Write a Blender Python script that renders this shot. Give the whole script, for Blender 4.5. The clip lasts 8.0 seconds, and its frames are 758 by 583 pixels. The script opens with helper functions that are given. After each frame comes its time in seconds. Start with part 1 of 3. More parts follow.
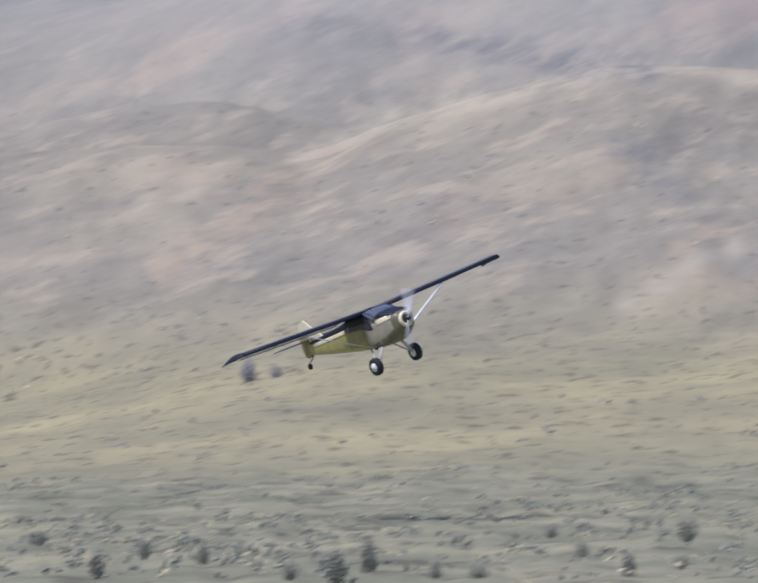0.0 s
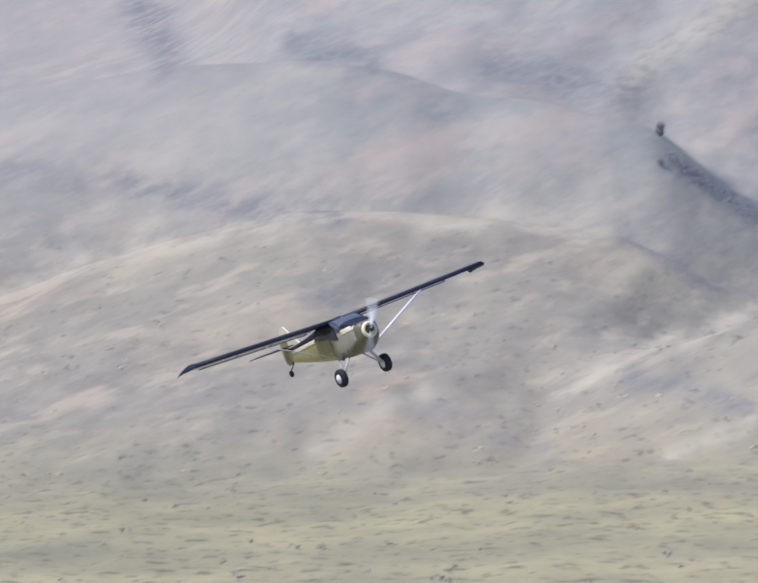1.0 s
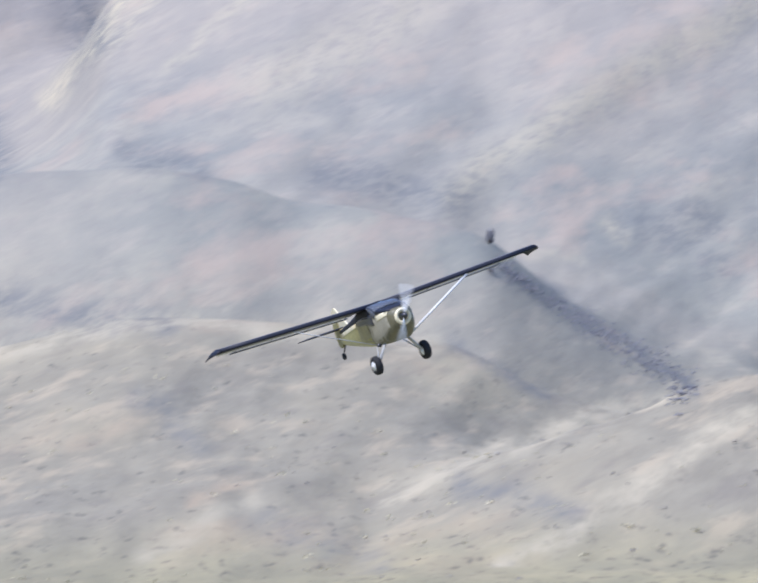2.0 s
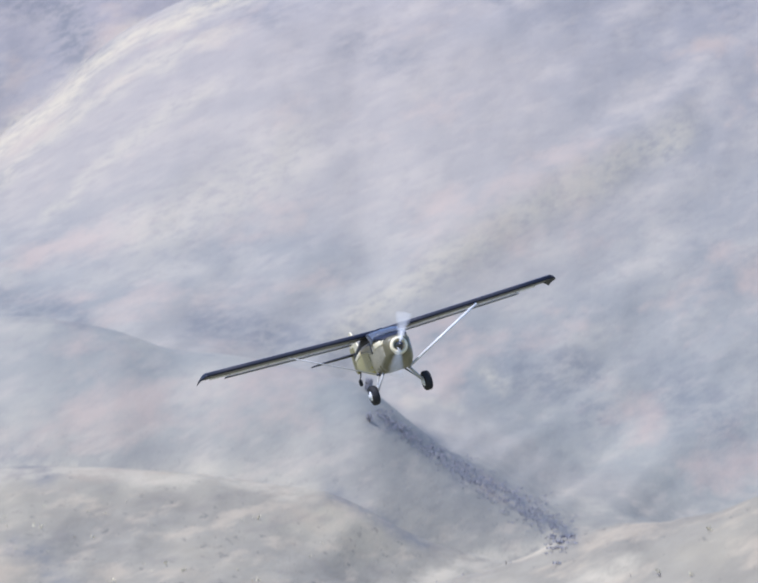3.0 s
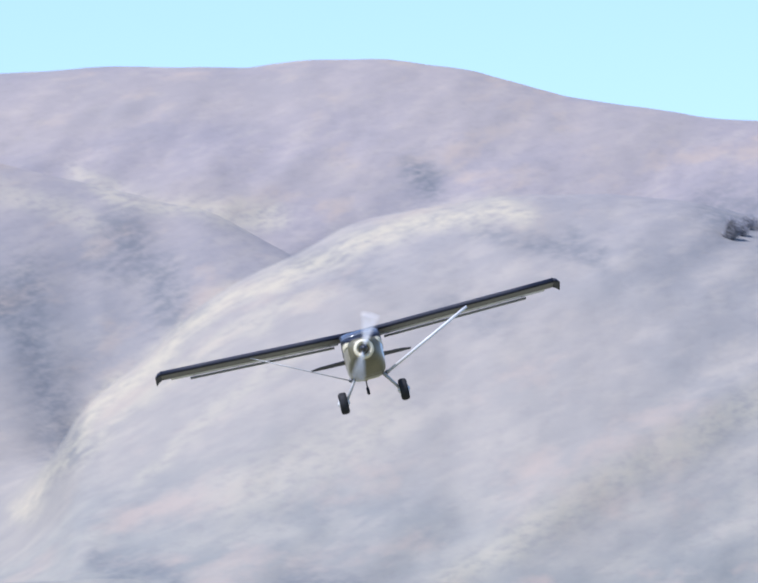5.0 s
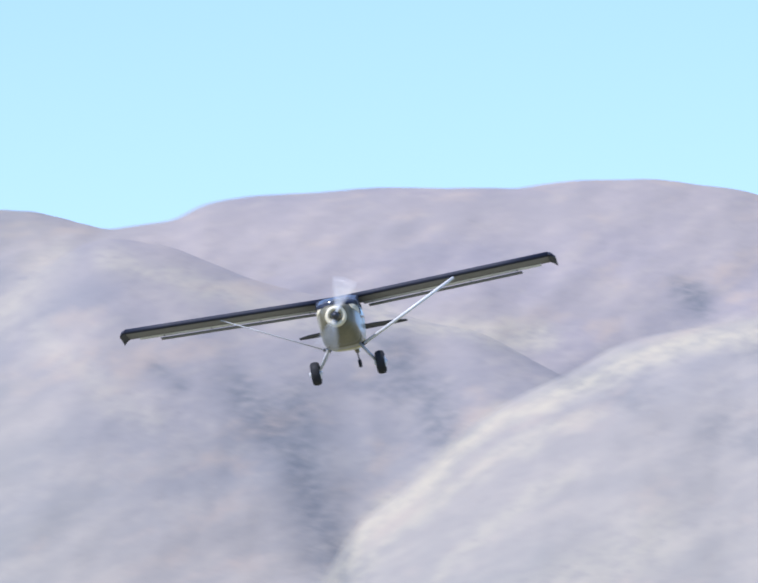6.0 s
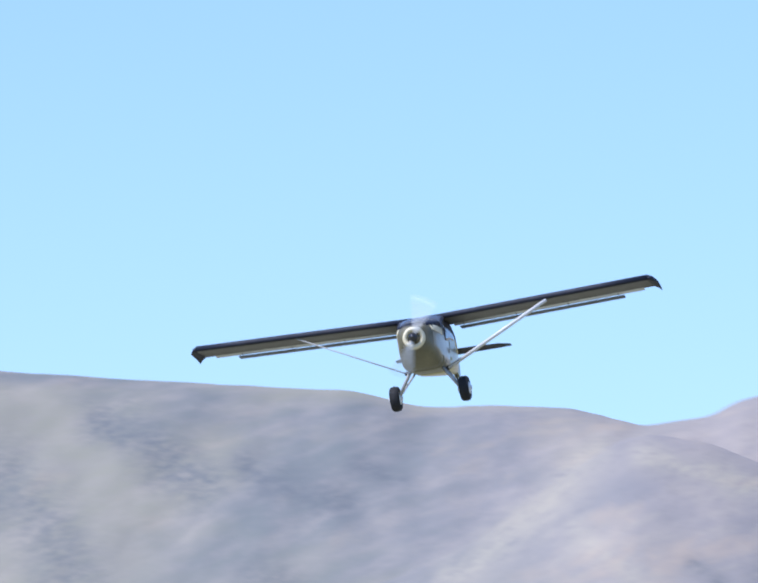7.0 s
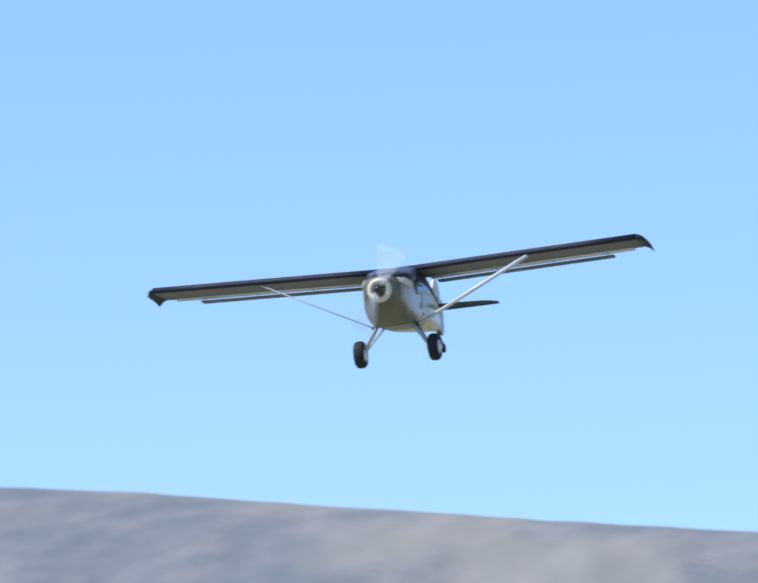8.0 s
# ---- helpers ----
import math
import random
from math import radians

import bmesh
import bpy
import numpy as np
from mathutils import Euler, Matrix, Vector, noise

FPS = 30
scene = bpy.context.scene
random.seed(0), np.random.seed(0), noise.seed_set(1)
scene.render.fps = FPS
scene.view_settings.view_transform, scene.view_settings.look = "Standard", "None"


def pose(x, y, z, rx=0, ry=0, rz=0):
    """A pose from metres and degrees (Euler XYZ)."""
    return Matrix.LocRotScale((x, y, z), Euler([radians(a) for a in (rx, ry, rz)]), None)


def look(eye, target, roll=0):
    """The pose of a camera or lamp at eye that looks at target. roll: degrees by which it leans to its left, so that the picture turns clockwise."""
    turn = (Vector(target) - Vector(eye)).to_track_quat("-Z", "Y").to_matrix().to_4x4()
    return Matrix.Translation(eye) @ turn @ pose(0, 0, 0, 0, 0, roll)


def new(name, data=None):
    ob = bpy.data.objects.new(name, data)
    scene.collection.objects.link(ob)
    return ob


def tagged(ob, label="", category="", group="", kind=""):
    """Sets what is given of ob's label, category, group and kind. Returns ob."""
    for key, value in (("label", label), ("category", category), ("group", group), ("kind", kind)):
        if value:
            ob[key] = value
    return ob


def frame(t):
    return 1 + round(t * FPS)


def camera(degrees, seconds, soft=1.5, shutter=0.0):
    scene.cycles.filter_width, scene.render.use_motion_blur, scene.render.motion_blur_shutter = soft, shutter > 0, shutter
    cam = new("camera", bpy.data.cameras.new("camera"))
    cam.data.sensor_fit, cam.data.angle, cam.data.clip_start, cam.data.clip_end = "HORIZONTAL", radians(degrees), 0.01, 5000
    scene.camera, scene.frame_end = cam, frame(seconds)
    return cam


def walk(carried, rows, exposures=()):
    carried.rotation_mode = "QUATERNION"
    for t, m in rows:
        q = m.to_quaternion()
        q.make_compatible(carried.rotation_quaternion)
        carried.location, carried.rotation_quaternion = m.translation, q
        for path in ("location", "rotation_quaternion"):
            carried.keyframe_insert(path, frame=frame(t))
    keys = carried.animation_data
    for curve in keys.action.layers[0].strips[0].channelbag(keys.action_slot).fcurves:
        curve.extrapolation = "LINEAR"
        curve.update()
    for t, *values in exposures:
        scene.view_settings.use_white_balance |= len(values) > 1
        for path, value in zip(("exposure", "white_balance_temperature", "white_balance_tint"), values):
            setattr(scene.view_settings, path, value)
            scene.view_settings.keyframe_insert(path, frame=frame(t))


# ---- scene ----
EYE = (0.0, 0.0, 1.7)
cam = camera(4.8, 8.0, soft=1.9, shutter=0.5)

# seconds, bearing (degrees right of +Y), elevation (degrees)
AIM = [
    (0.0, -0.487, 1.063), (0.5, 0.689, 1.516), (1.0, 1.482, 1.982), (1.5, 2.095, 2.273),
    (2.0, 2.561, 2.662), (2.2, 2.898, 2.830), (3.3, 3.342, 3.887), (3.5, 3.342, 4.065),
    (4.0, 3.333, 4.558), (4.5, 3.219, 5.011), (5.0, 2.732, 5.265), (5.2, 2.490, 5.406),
    (6.3, -0.006, 6.362), (6.5, -0.864, 6.647), (6.8, -1.970, 7.106), (7.0, -2.408, 7.272),
    (7.3, -3.532, 7.526), (7.5, -4.184, 7.639), (7.8, -5.440, 7.964), (8.0, -6.206, 8.230)]
EXPOSURES = [(0.0, -0.10, 5980, 22), (2.0, 0.23, 5780, 18), (4.5, 0.26, 5670, 18), (6.4, 0.25, 5650, 18), (8.0, 0.08, 5500, 15)]
walk(cam, [(t, pose(*EYE, 90 + el, 0, -az)) for t, az, el in AIM], EXPOSURES)

# ---- sky and sun ----
SUN_EL, SUN_AZ = 54.0, -128.0          # degrees above the horizon, degrees right of +Y
world = bpy.data.worlds.new("sky")
scene.world = world
world.use_nodes = True
wn = world.node_tree
wn.nodes.clear()
sky = wn.nodes.new("ShaderNodeTexSky")
sky.sky_type, sky.sun_disc = "NISHITA", False
sky.sun_elevation, sky.sun_rotation = radians(SUN_EL), radians(SUN_AZ)
sky.air_density, sky.dust_density, sky.ozone_density = 1.0, 0.1, 4.0
bg = wn.nodes.new("ShaderNodeBackground")
bg.inputs["Strength"].default_value = 0.15
wo = wn.nodes.new("ShaderNodeOutputWorld")
wn.links.new(sky.outputs[0], bg.inputs[0])
wn.links.new(bg.outputs[0], wo.inputs[0])
lamp = bpy.data.lights.new("sun", "SUN")
lamp.energy, lamp.angle, lamp.color = 3.6, radians(0.53), (1.0, 0.95, 0.87)
sun = new("sun", lamp)
_s = Vector((math.sin(radians(SUN_AZ)) * math.cos(radians(SUN_EL)),
             math.cos(radians(SUN_AZ)) * math.cos(radians(SUN_EL)), math.sin(radians(SUN_EL))))
sun.matrix_world = look(_s * 50 + Vector((0, 0, 400)), Vector((0, 0, 400)))


# ---- materials ----
def nodes_of(name):
    m = bpy.data.materials.new(name)
    m.use_nodes = True
    return m, m.node_tree, m.node_tree.nodes["Principled BSDF"]


def noise_node(nt, vec, scale, detail=4.0, rough=0.55):
    n = nt.nodes.new("ShaderNodeTexNoise")
    n.inputs["Scale"].default_value, n.inputs["Detail"].default_value = scale, detail
    n.inputs["Roughness"].default_value = rough
    nt.links.new(vec, n.inputs["Vector"])
    return n.outputs["Fac"]


def ramp(nt, fac, stops):
    r = nt.nodes.new("ShaderNodeValToRGB")
    e = r.color_ramp.elements
    while len(e) < len(stops):
        e.new(0.5)
    for el, (p, c) in zip(e, stops):
        el.position, el.color = p, (*c, 1) if len(c) == 3 else c
    nt.links.new(fac, r.inputs[0])
    return r.outputs[0]


def mix(nt, fac, a, b, kind="MIX"):
    m = nt.nodes.new("ShaderNodeMix")
    m.data_type, m.blend_type = "RGBA", kind
    for i, v in ((0, fac), (6, a), (7, b)):
        if isinstance(v, (int, float)):
            m.inputs[i].default_value = v
        elif isinstance(v, tuple):
            m.inputs[i].default_value = (*v, 1)
        else:
            nt.links.new(v, m.inputs[i])
    return m.outputs[2]


def bump(nt, bsdf, height, strength, dist):
    b = nt.nodes.new("ShaderNodeBump")
    b.inputs["Strength"].default_value, b.inputs["Distance"].default_value = strength, dist
    nt.links.new(height, b.inputs["Height"])
    nt.links.new(b.outputs[0], bsdf.inputs["Normal"])


def paint(name, rgb, rough=0.35, metal=0.0, grime=0.12, scale=3.0, coat=0.0):
    """Painted, rubber or metal surface with faint mottling and dirt."""
    m, nt, p = nodes_of(name)
    tc = nt.nodes.new("ShaderNodeTexCoord").outputs["Object"]
    a = noise_node(nt, tc, scale, 5)
    b = noise_node(nt, tc, scale * 9, 3)
    dark = tuple(c * (1 - 2.2 * grime) for c in rgb)
    c1 = mix(nt, ramp(nt, a, [(0.35, (0, 0, 0)), (0.7, (1, 1, 1))]), dark, rgb)
    c2 = mix(nt, ramp(nt, b, [(0.3, (0.9, 0.9, 0.9)), (0.7, (1, 1, 1))]), c1, c1)
    nt.links.new(c2, p.inputs["Base Color"])
    nt.links.new(ramp(nt, b, [(0.2, (rough * 0.8,) * 3), (0.8, (min(1, rough * 1.25),) * 3)]), p.inputs["Roughness"])
    p.inputs["Metallic"].default_value = metal
    p.inputs["Coat Weight"].default_value = coat
    bump(nt, p, b, 0.15, 0.004)
    return m


def grassland():
    """Dry grass and sagebrush slopes over a scrubby valley floor with a belt of yellow grass. Haze, shade and ridge
    sunlight are put into the colours.
    """
    m, nt, p = nodes_of("grassland")
    geo = nt.nodes.new("ShaderNodeNewGeometry")
    pos = geo.outputs["Position"]
    sep = nt.nodes.new("ShaderNodeSeparateXYZ")
    nt.links.new(pos, sep.inputs[0])

    def streaked(turn, along, deep):
        mp = nt.nodes.new("ShaderNodeMapping")
        mp.vector_type = "TEXTURE"
        mp.inputs["Rotation"].default_value = (0, radians(turn), 0)
        mp.inputs["Scale"].default_value = (along, deep, 1)
        nt.links.new(pos, mp.inputs["Vector"])
        return mp.outputs[0]

    def by(axis, lo, hi):
        r = nt.nodes.new("ShaderNodeMapRange")
        r.inputs["From Min"].default_value, r.inputs["From Max"].default_value = lo, hi
        nt.links.new(sep.outputs[axis], r.inputs[0])
        return r.outputs[0]
    drift = streaked(-28, 2.6, 9)
    big = noise_node(nt, drift, 0.028, 4)
    mid = noise_node(nt, drift, 0.11, 5, 0.6)
    fine = noise_node(nt, drift, 0.5, 4, 0.65)
    speck = noise_node(nt, streaked(0, 1.3, 7), 0.9, 3, 0.6)
    straw = ramp(nt, mid, [(0.3, (0.282, 0.248, 0.184)), (0.5, (0.358, 0.318, 0.228)), (0.68, (0.456, 0.392, 0.266))])
    sage = ramp(nt, fine, [(0.32, (0.245, 0.224, 0.176)), (0.66, (0.345, 0.314, 0.240))])
    slope = mix(nt, ramp(nt, big, [(0.38, (0.15, 0.15, 0.15)), (0.6, (1, 1, 1))]), sage, straw)
    soil = noise_node(nt, streaked(-30, 2.2, 9), 0.055, 5, 0.62)
    slope = mix(nt, ramp(nt, soil, [(0.57, (0, 0, 0)), (0.70, (0.5, 0.5, 0.5))]), slope, (0.48, 0.36, 0.245))
    slope = mix(nt, ramp(nt, speck, [(0.30, (0.6, 0.6, 0.6)), (0.38, (0, 0, 0))]), slope, (0.143, 0.135, 0.112))
    lines = noise_node(nt, streaked(-30, 4.0, 9), 0.3, 4, 0.6)
    slope = mix(nt, ramp(nt, lines, [(0.54, (0, 0, 0)), (0.66, (0.6, 0.6, 0.6))]), slope, (0.51, 0.42, 0.29))
    slope = mix(nt, ramp(nt, lines, [(0.32, (0.35, 0.35, 0.35)), (0.44, (0, 0, 0))]), slope, (0.22, 0.195, 0.165))
    # high slopes turn paler and mauve-grey: distance haze put into the colour
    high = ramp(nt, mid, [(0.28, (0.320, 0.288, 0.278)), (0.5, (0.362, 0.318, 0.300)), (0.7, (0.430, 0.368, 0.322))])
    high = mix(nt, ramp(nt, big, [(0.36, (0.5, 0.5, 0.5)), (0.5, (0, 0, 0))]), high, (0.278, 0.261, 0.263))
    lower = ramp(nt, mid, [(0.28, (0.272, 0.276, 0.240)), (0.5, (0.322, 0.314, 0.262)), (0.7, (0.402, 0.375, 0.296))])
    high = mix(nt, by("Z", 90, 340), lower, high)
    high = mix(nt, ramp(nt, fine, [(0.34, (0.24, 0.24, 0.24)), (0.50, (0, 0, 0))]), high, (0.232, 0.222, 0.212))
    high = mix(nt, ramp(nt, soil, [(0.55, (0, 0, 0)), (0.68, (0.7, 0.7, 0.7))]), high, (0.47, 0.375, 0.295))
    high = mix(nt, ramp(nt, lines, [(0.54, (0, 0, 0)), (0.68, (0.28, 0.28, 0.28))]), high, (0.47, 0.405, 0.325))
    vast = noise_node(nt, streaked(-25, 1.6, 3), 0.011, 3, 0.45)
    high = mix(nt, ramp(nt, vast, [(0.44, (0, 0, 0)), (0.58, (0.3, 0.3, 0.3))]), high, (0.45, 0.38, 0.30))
    brushy = mix(nt, ramp(nt, vast, [(0.42, (0, 0, 0)), (0.56, (1, 1, 1))]), (0.192, 0.208, 0.196), (0.318, 0.302, 0.228))
    brushy = mix(nt, ramp(nt, mid, [(0.35, (0.15, 0.15, 0.15)), (0.65, (0.5, 0.5, 0.5))]), brushy, high)
    high = mix(nt, by("X", -20, -170), high, brushy)
    meadow = ramp(nt, mid, [(0.3, (0.280, 0.258, 0.160)), (0.5, (0.366, 0.326, 0.188)), (0.7, (0.482, 0.415, 0.220))])
    brush = ramp(nt, fine, [(0.3, (0.195, 0.190, 0.122)), (0.5, (0.282, 0.270, 0.170)), (0.7, (0.41, 0.366, 0.220))])
    floor = mix(nt, by("Y", 380, 470), brush, meadow)
    floor = mix(nt, ramp(nt, speck, [(0.34, (0.7, 0.7, 0.7)), (0.44, (0, 0, 0))]), floor, (0.13, 0.115, 0.08))
    col = mix(nt, by("Z", 9, 22), floor, slope)
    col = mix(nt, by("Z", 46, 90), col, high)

    def grown(kind, grain, stops):
        """Cover of one kind, broken up by a grain."""
        at = nt.nodes.new("ShaderNodeAttribute")
        at.attribute_name = kind
        mul = nt.nodes.new("ShaderNodeMath")
        mul.operation, mul.use_clamp = "MULTIPLY", True
        nt.links.new(at.outputs["Fac"], mul.inputs[0])
        nt.links.new(ramp(nt, grain, [(at_, (v, v, v)) for at_, v in stops]), mul.inputs[1])
        return mul.outputs[0]
    col = mix(nt, grown("soil", fine, ((0.38, 0.1), (0.58, 0.8))), col, (0.49, 0.375, 0.25))
    # pale also brightens sunlit ridges by colour
    col = mix(nt, grown("pale", fine, ((0.36, 0.25), (0.58, 1.0))), col, (0.54, 0.472, 0.335))
    # brush also darkens shaded hillsides and gullies by colour
    col = mix(nt, grown("brush", fine, ((0.42, 1.0), (0.62, 0.35))), col, (0.175, 0.183, 0.186))
    nt.links.new(col, p.inputs["Base Color"])
    p.inputs["Roughness"].default_value = 0.95
    p.inputs["Specular IOR Level"].default_value = 0.1
    bump(nt, p, fine, 0.25, 0.6)
    return m


def foliage(name, rgb, spread=0.4):
    m, nt, p = nodes_of(name)
    geo = nt.nodes.new("ShaderNodeNewGeometry")
    a = noise_node(nt, geo.outputs["Position"], 0.8, 4)
    c = mix(nt, geo.outputs["Random Per Island"], tuple(v * (1 - spread) for v in rgb), tuple(v * (1 + spread) for v in rgb))
    c = mix(nt, ramp(nt, a, [(0.3, (0, 0, 0)), (0.7, (0.6, 0.6, 0.6))]), c, tuple(v * 0.7 for v in rgb))
    nt.links.new(c, p.inputs["Base Color"])
    p.inputs["Roughness"].default_value = 0.85
    return m


GRASS = grassland()
YELLOW = paint("olive_yellow_fabric", (0.50, 0.45, 0.14), 0.3, coat=0.3)
CREAM = paint("cream_cowl_paint", (0.45, 0.41, 0.31), 0.3, coat=0.3)
OLIVE = paint("olive_belly_paint", (0.20, 0.18, 0.105), 0.4, coat=0.1)
LEG = paint("pale_grey_leg_enamel", (0.58, 0.58, 0.56), 0.4)
IVORY = paint("ivory_enamel", (0.92, 0.82, 0.56), 0.45, grime=0.04)
# olive of the lower rudder; on the doors it paints the wing's shade
DOOR = paint("olive_paint_and_door_shade", (0.34, 0.30, 0.12), 0.3, coat=0.3)
WHITE = paint("white_enamel", (0.88, 0.88, 0.86), 0.3, grime=0.06)
NAVY = paint("navy_fabric", (0.011, 0.014, 0.032), 0.62)
FLAP = paint("grey_flaperon_paint", (0.09, 0.092, 0.105), 0.4)
UNDER = paint("grey_tan_fabric", (0.19, 0.178, 0.172), 0.55)
RUBBER = paint("black_tyre_rubber", (0.022, 0.022, 0.024), 0.8)
STEEL = paint("dark_steel", (0.1, 0.1, 0.11), 0.35, metal=0.8)
BLACK = paint("matt_black_opening", (0.015, 0.015, 0.017), 0.7)


def glass():
    m, nt, p = nodes_of("tinted_acrylic")
    p.inputs["Base Color"].default_value = (0.22, 0.24, 0.28, 1)
    p.inputs["Roughness"].default_value = 0.06
    p.inputs["Transmission Weight"].default_value = 0.5
    p.inputs["IOR"].default_value = 1.45
    return m


GLASS = glass()
SIDE_GLASS = paint("dark_side_window", (0.03, 0.035, 0.05), 0.12, grime=0.02)
SCRUB = foliage("scrub_leaves", (0.30, 0.30, 0.23))
# juniper green lifted to pale grey, with the distance haze in the colour
LEAF = foliage("hazed_juniper_leaves", (0.35, 0.34, 0.35), 0.15)
TUFT = foliage("dry_tufts", (0.54, 0.48, 0.31))
# bluish grey for the clumps that act as gully shade
GULLY = foliage("gully_shade_leaves", (0.29, 0.285, 0.305), 0.1)
SAGE = foliage("grey_sage_leaves", (0.33, 0.30, 0.26), 0.2)
BARK = paint("bark", (0.12, 0.09, 0.07), 0.9, scale=8)

# ---- the land: a valley floor with four ranges of hills behind it ----
UNIT = math.tan(radians(2.4)) / 784     # one step of the height scale below, as a slope seen from the eye
BASE = 300.0                            # bearing, in the same steps, of +Y


def crest(pairs, soft):
    """A smooth crest line: height steps over the eye's level by bearing."""
    xs = np.array([p[0] for p in pairs], float)
    ys = np.array([p[1] for p in pairs], float)

    def f(x):
        acc = 0
        for k in (-1.5, -0.75, 0, 0.75, 1.5):
            acc = acc + np.interp(x + k * soft, xs, ys) * math.exp(-k * k / 1.5)
        return acc / sum(math.exp(-k * k / 1.5) for k in (-1.5, -0.75, 0, 0.75, 1.5))
    return f


FOOT = crest([(-640, 110), (0, 235), (700, 252), (1160, 285), (1600, 300), (2200, 330)], 80)
SPUR = crest([(700, 300), (1050, 300), (1110, 345), (1152, 430), (1362, 527), (1562, 597), (1762, 657), (2022, 727), (2400, 780)], 20)
KNOLL = crest([(-2600, 610), (-640, 630), (-240, 650), (-10, 628), (171, 698), (341, 748), (591, 807), (741, 813),
               (1041, 795), (1301, 755), (1480, 660), (1700, 600), (2300, 560)], 30)
LUMP = crest([(-2600, 640), (-543, 690), (-400, 730), (-243, 750), (-100, 735), (50, 690), (300, 600), (2300, 500)], 40)
MIDDLE = crest([(-2600, 950), (-640, 890), (-300, 950), (0, 1050), (350, 1110), (500, 1120), (680, 1125), (850, 1095),
                (960, 1050), (1100, 1045), (1365, 985), (1500, 850), (1650, 750), (1800, 680), (2300, 640)], 30)
BIG = crest([(-2600, 1000), (-200, 1110), (150, 1170), (300, 1225), (380, 1262), (439, 1300), (549, 1438), (597, 1494), (717, 1589), (807, 1679), (867, 1719),
             (967, 1769), (1067, 1819), (1127, 1864), (1267, 1894), (1467, 1914), (1717, 1921), (1887, 1894),
             (1967, 1874), (2127, 1839), (2400, 1800)], 42)
SHOULDER = crest([(-2600, 1500), (-640, 1700), (-300, 1850), (-106, 1985), (-46, 2030), (14, 2066), (69, 2078), (200, 2060),
                  (359, 1998), (429, 1978), (659, 1928), (841, 1888), (1000, 1800), (1200, 1700), (2300, 1600)], 15)
SKYLINE = crest([(-2700, 2290), (-2500, 2284), (-2120, 2268), (-1790, 2245), (-1260, 2209), (-910, 2187), (-555, 2172), (-425, 2142),
                 (-75, 2131), (69, 2085), (204, 2103), (259, 2140), (394, 2163), (629, 2180), (919, 2179), (1029, 2197),
                 (1199, 2203), (1369, 2182), (1597, 2121), (1867, 2079), (2127, 2061), (2500, 2040)], 10)
VALE = crest([(-2600, 930), (-300, 960), (350, 1080), (960, 1020), (1365, 945), (1800, 770), (2300, 700)], 90)
HOLLOW = crest([(-2600, 1300), (-300, 1420), (0, 1450), (350, 1375), (500, 1360), (800, 1330), (1100, 1500), (1500, 1800), (2400, 1750)], 60)
# distances of foot, spur, knoll, lump, middle hill, big hill, shoulder and skyline, with the hollows between
DIST = np.array([0, 250, 850, 960, 1040, 1150, 1270, 1400, 1560, 1750, 1950, 2600, 2760, 3050, 3250, 3900, 4600.0])

# gullies (negative) and spurs on the slopes: range of distance, width, depth, line as bearing and height steps
HIGH_CREASES = [
    (2000, 2600, 38, -9, [(540, 1320), (650, 1460), (810, 1590), (970, 1690), (1200, 1800)]),
    (1800, 2600, 60, -8, [(1375, 960), (1500, 850), (1650, 755), (1800, 690)]),
    (1960, 2600, 48, 20, [(1270, 1060), (1420, 1170), (1567, 1290), (1817, 1430), (2000, 1520)]),
    (2780, 3250, 48, -9, [(360, 1770), (400, 1730), (464, 1680), (504, 1530)]),
    (2780, 3250, 60, -11, [(740, 1860), (700, 1740), (640, 1600)]),
    (3260, 3900, 60, -15, [(-380, 2080), (-430, 2020), (-520, 1960)]),
    (3260, 3900, 62, 24, [(-1300, 2120), (-1470, 2050), (-1750, 1900)]),
    (3260, 3900, 60, -20, [(-1380, 2140), (-1560, 2080), (-1800, 2000)]),
]
NEAR_CREASES = [
    (870, 1150, 40, 15, [(600, 380), (760, 430), (850, 470), (920, 455)]),
    (870, 1150, 45, 11, [(380, 520), (520, 575), (653, 618), (760, 600)]),
    (870, 1150, 75, -9, [(880, 340), (980, 350), (1080, 300)]),
    (870, 1150, 28, 9, [(-330, 300), (-120, 420), (60, 520)]),
    (870, 1150, 26, 8, [(-80, 260), (120, 370), (330, 450)]),
    (870, 1150, 26, -8, [(-200, 300), (0, 410), (170, 500)]),
    (862, 960, 36, 19, [(1404, 312), (1560, 400), (1750, 520), (1904, 632)]),
    (862, 960, 40, -10, [(1330, 380), (1500, 470), (1800, 600)]),
    (862, 960, 40, 6, [(1250, 300), (1420, 380), (1580, 440)]),
]

# what grows where, with painted shade and ridge sunlight, along lines of bearing and height steps: strength, half
# width, line
FAR_BRUSH_AND_SHADE = [
    (0.9, 30, [(1255, 1965), (1300, 1945)]),
    (0.9, 20, [(-536, 2025), (-430, 1997)]),
    (0.9, 42, [(-760, 2010), (-560, 1935)]),
    (0.6, 16, [(150, 1815), (215, 1785)]),
    (0.9, 55, [(-1050, 2115), (-850, 1985)]),
    (0.7, 80, [(-1270, 2000), (-1120, 1800)]),
    (0.6, 50, [(-760, 1800), (-500, 1700)]),
    (0.5, 40, [(-1600, 2120), (-1900, 2060)]),
]
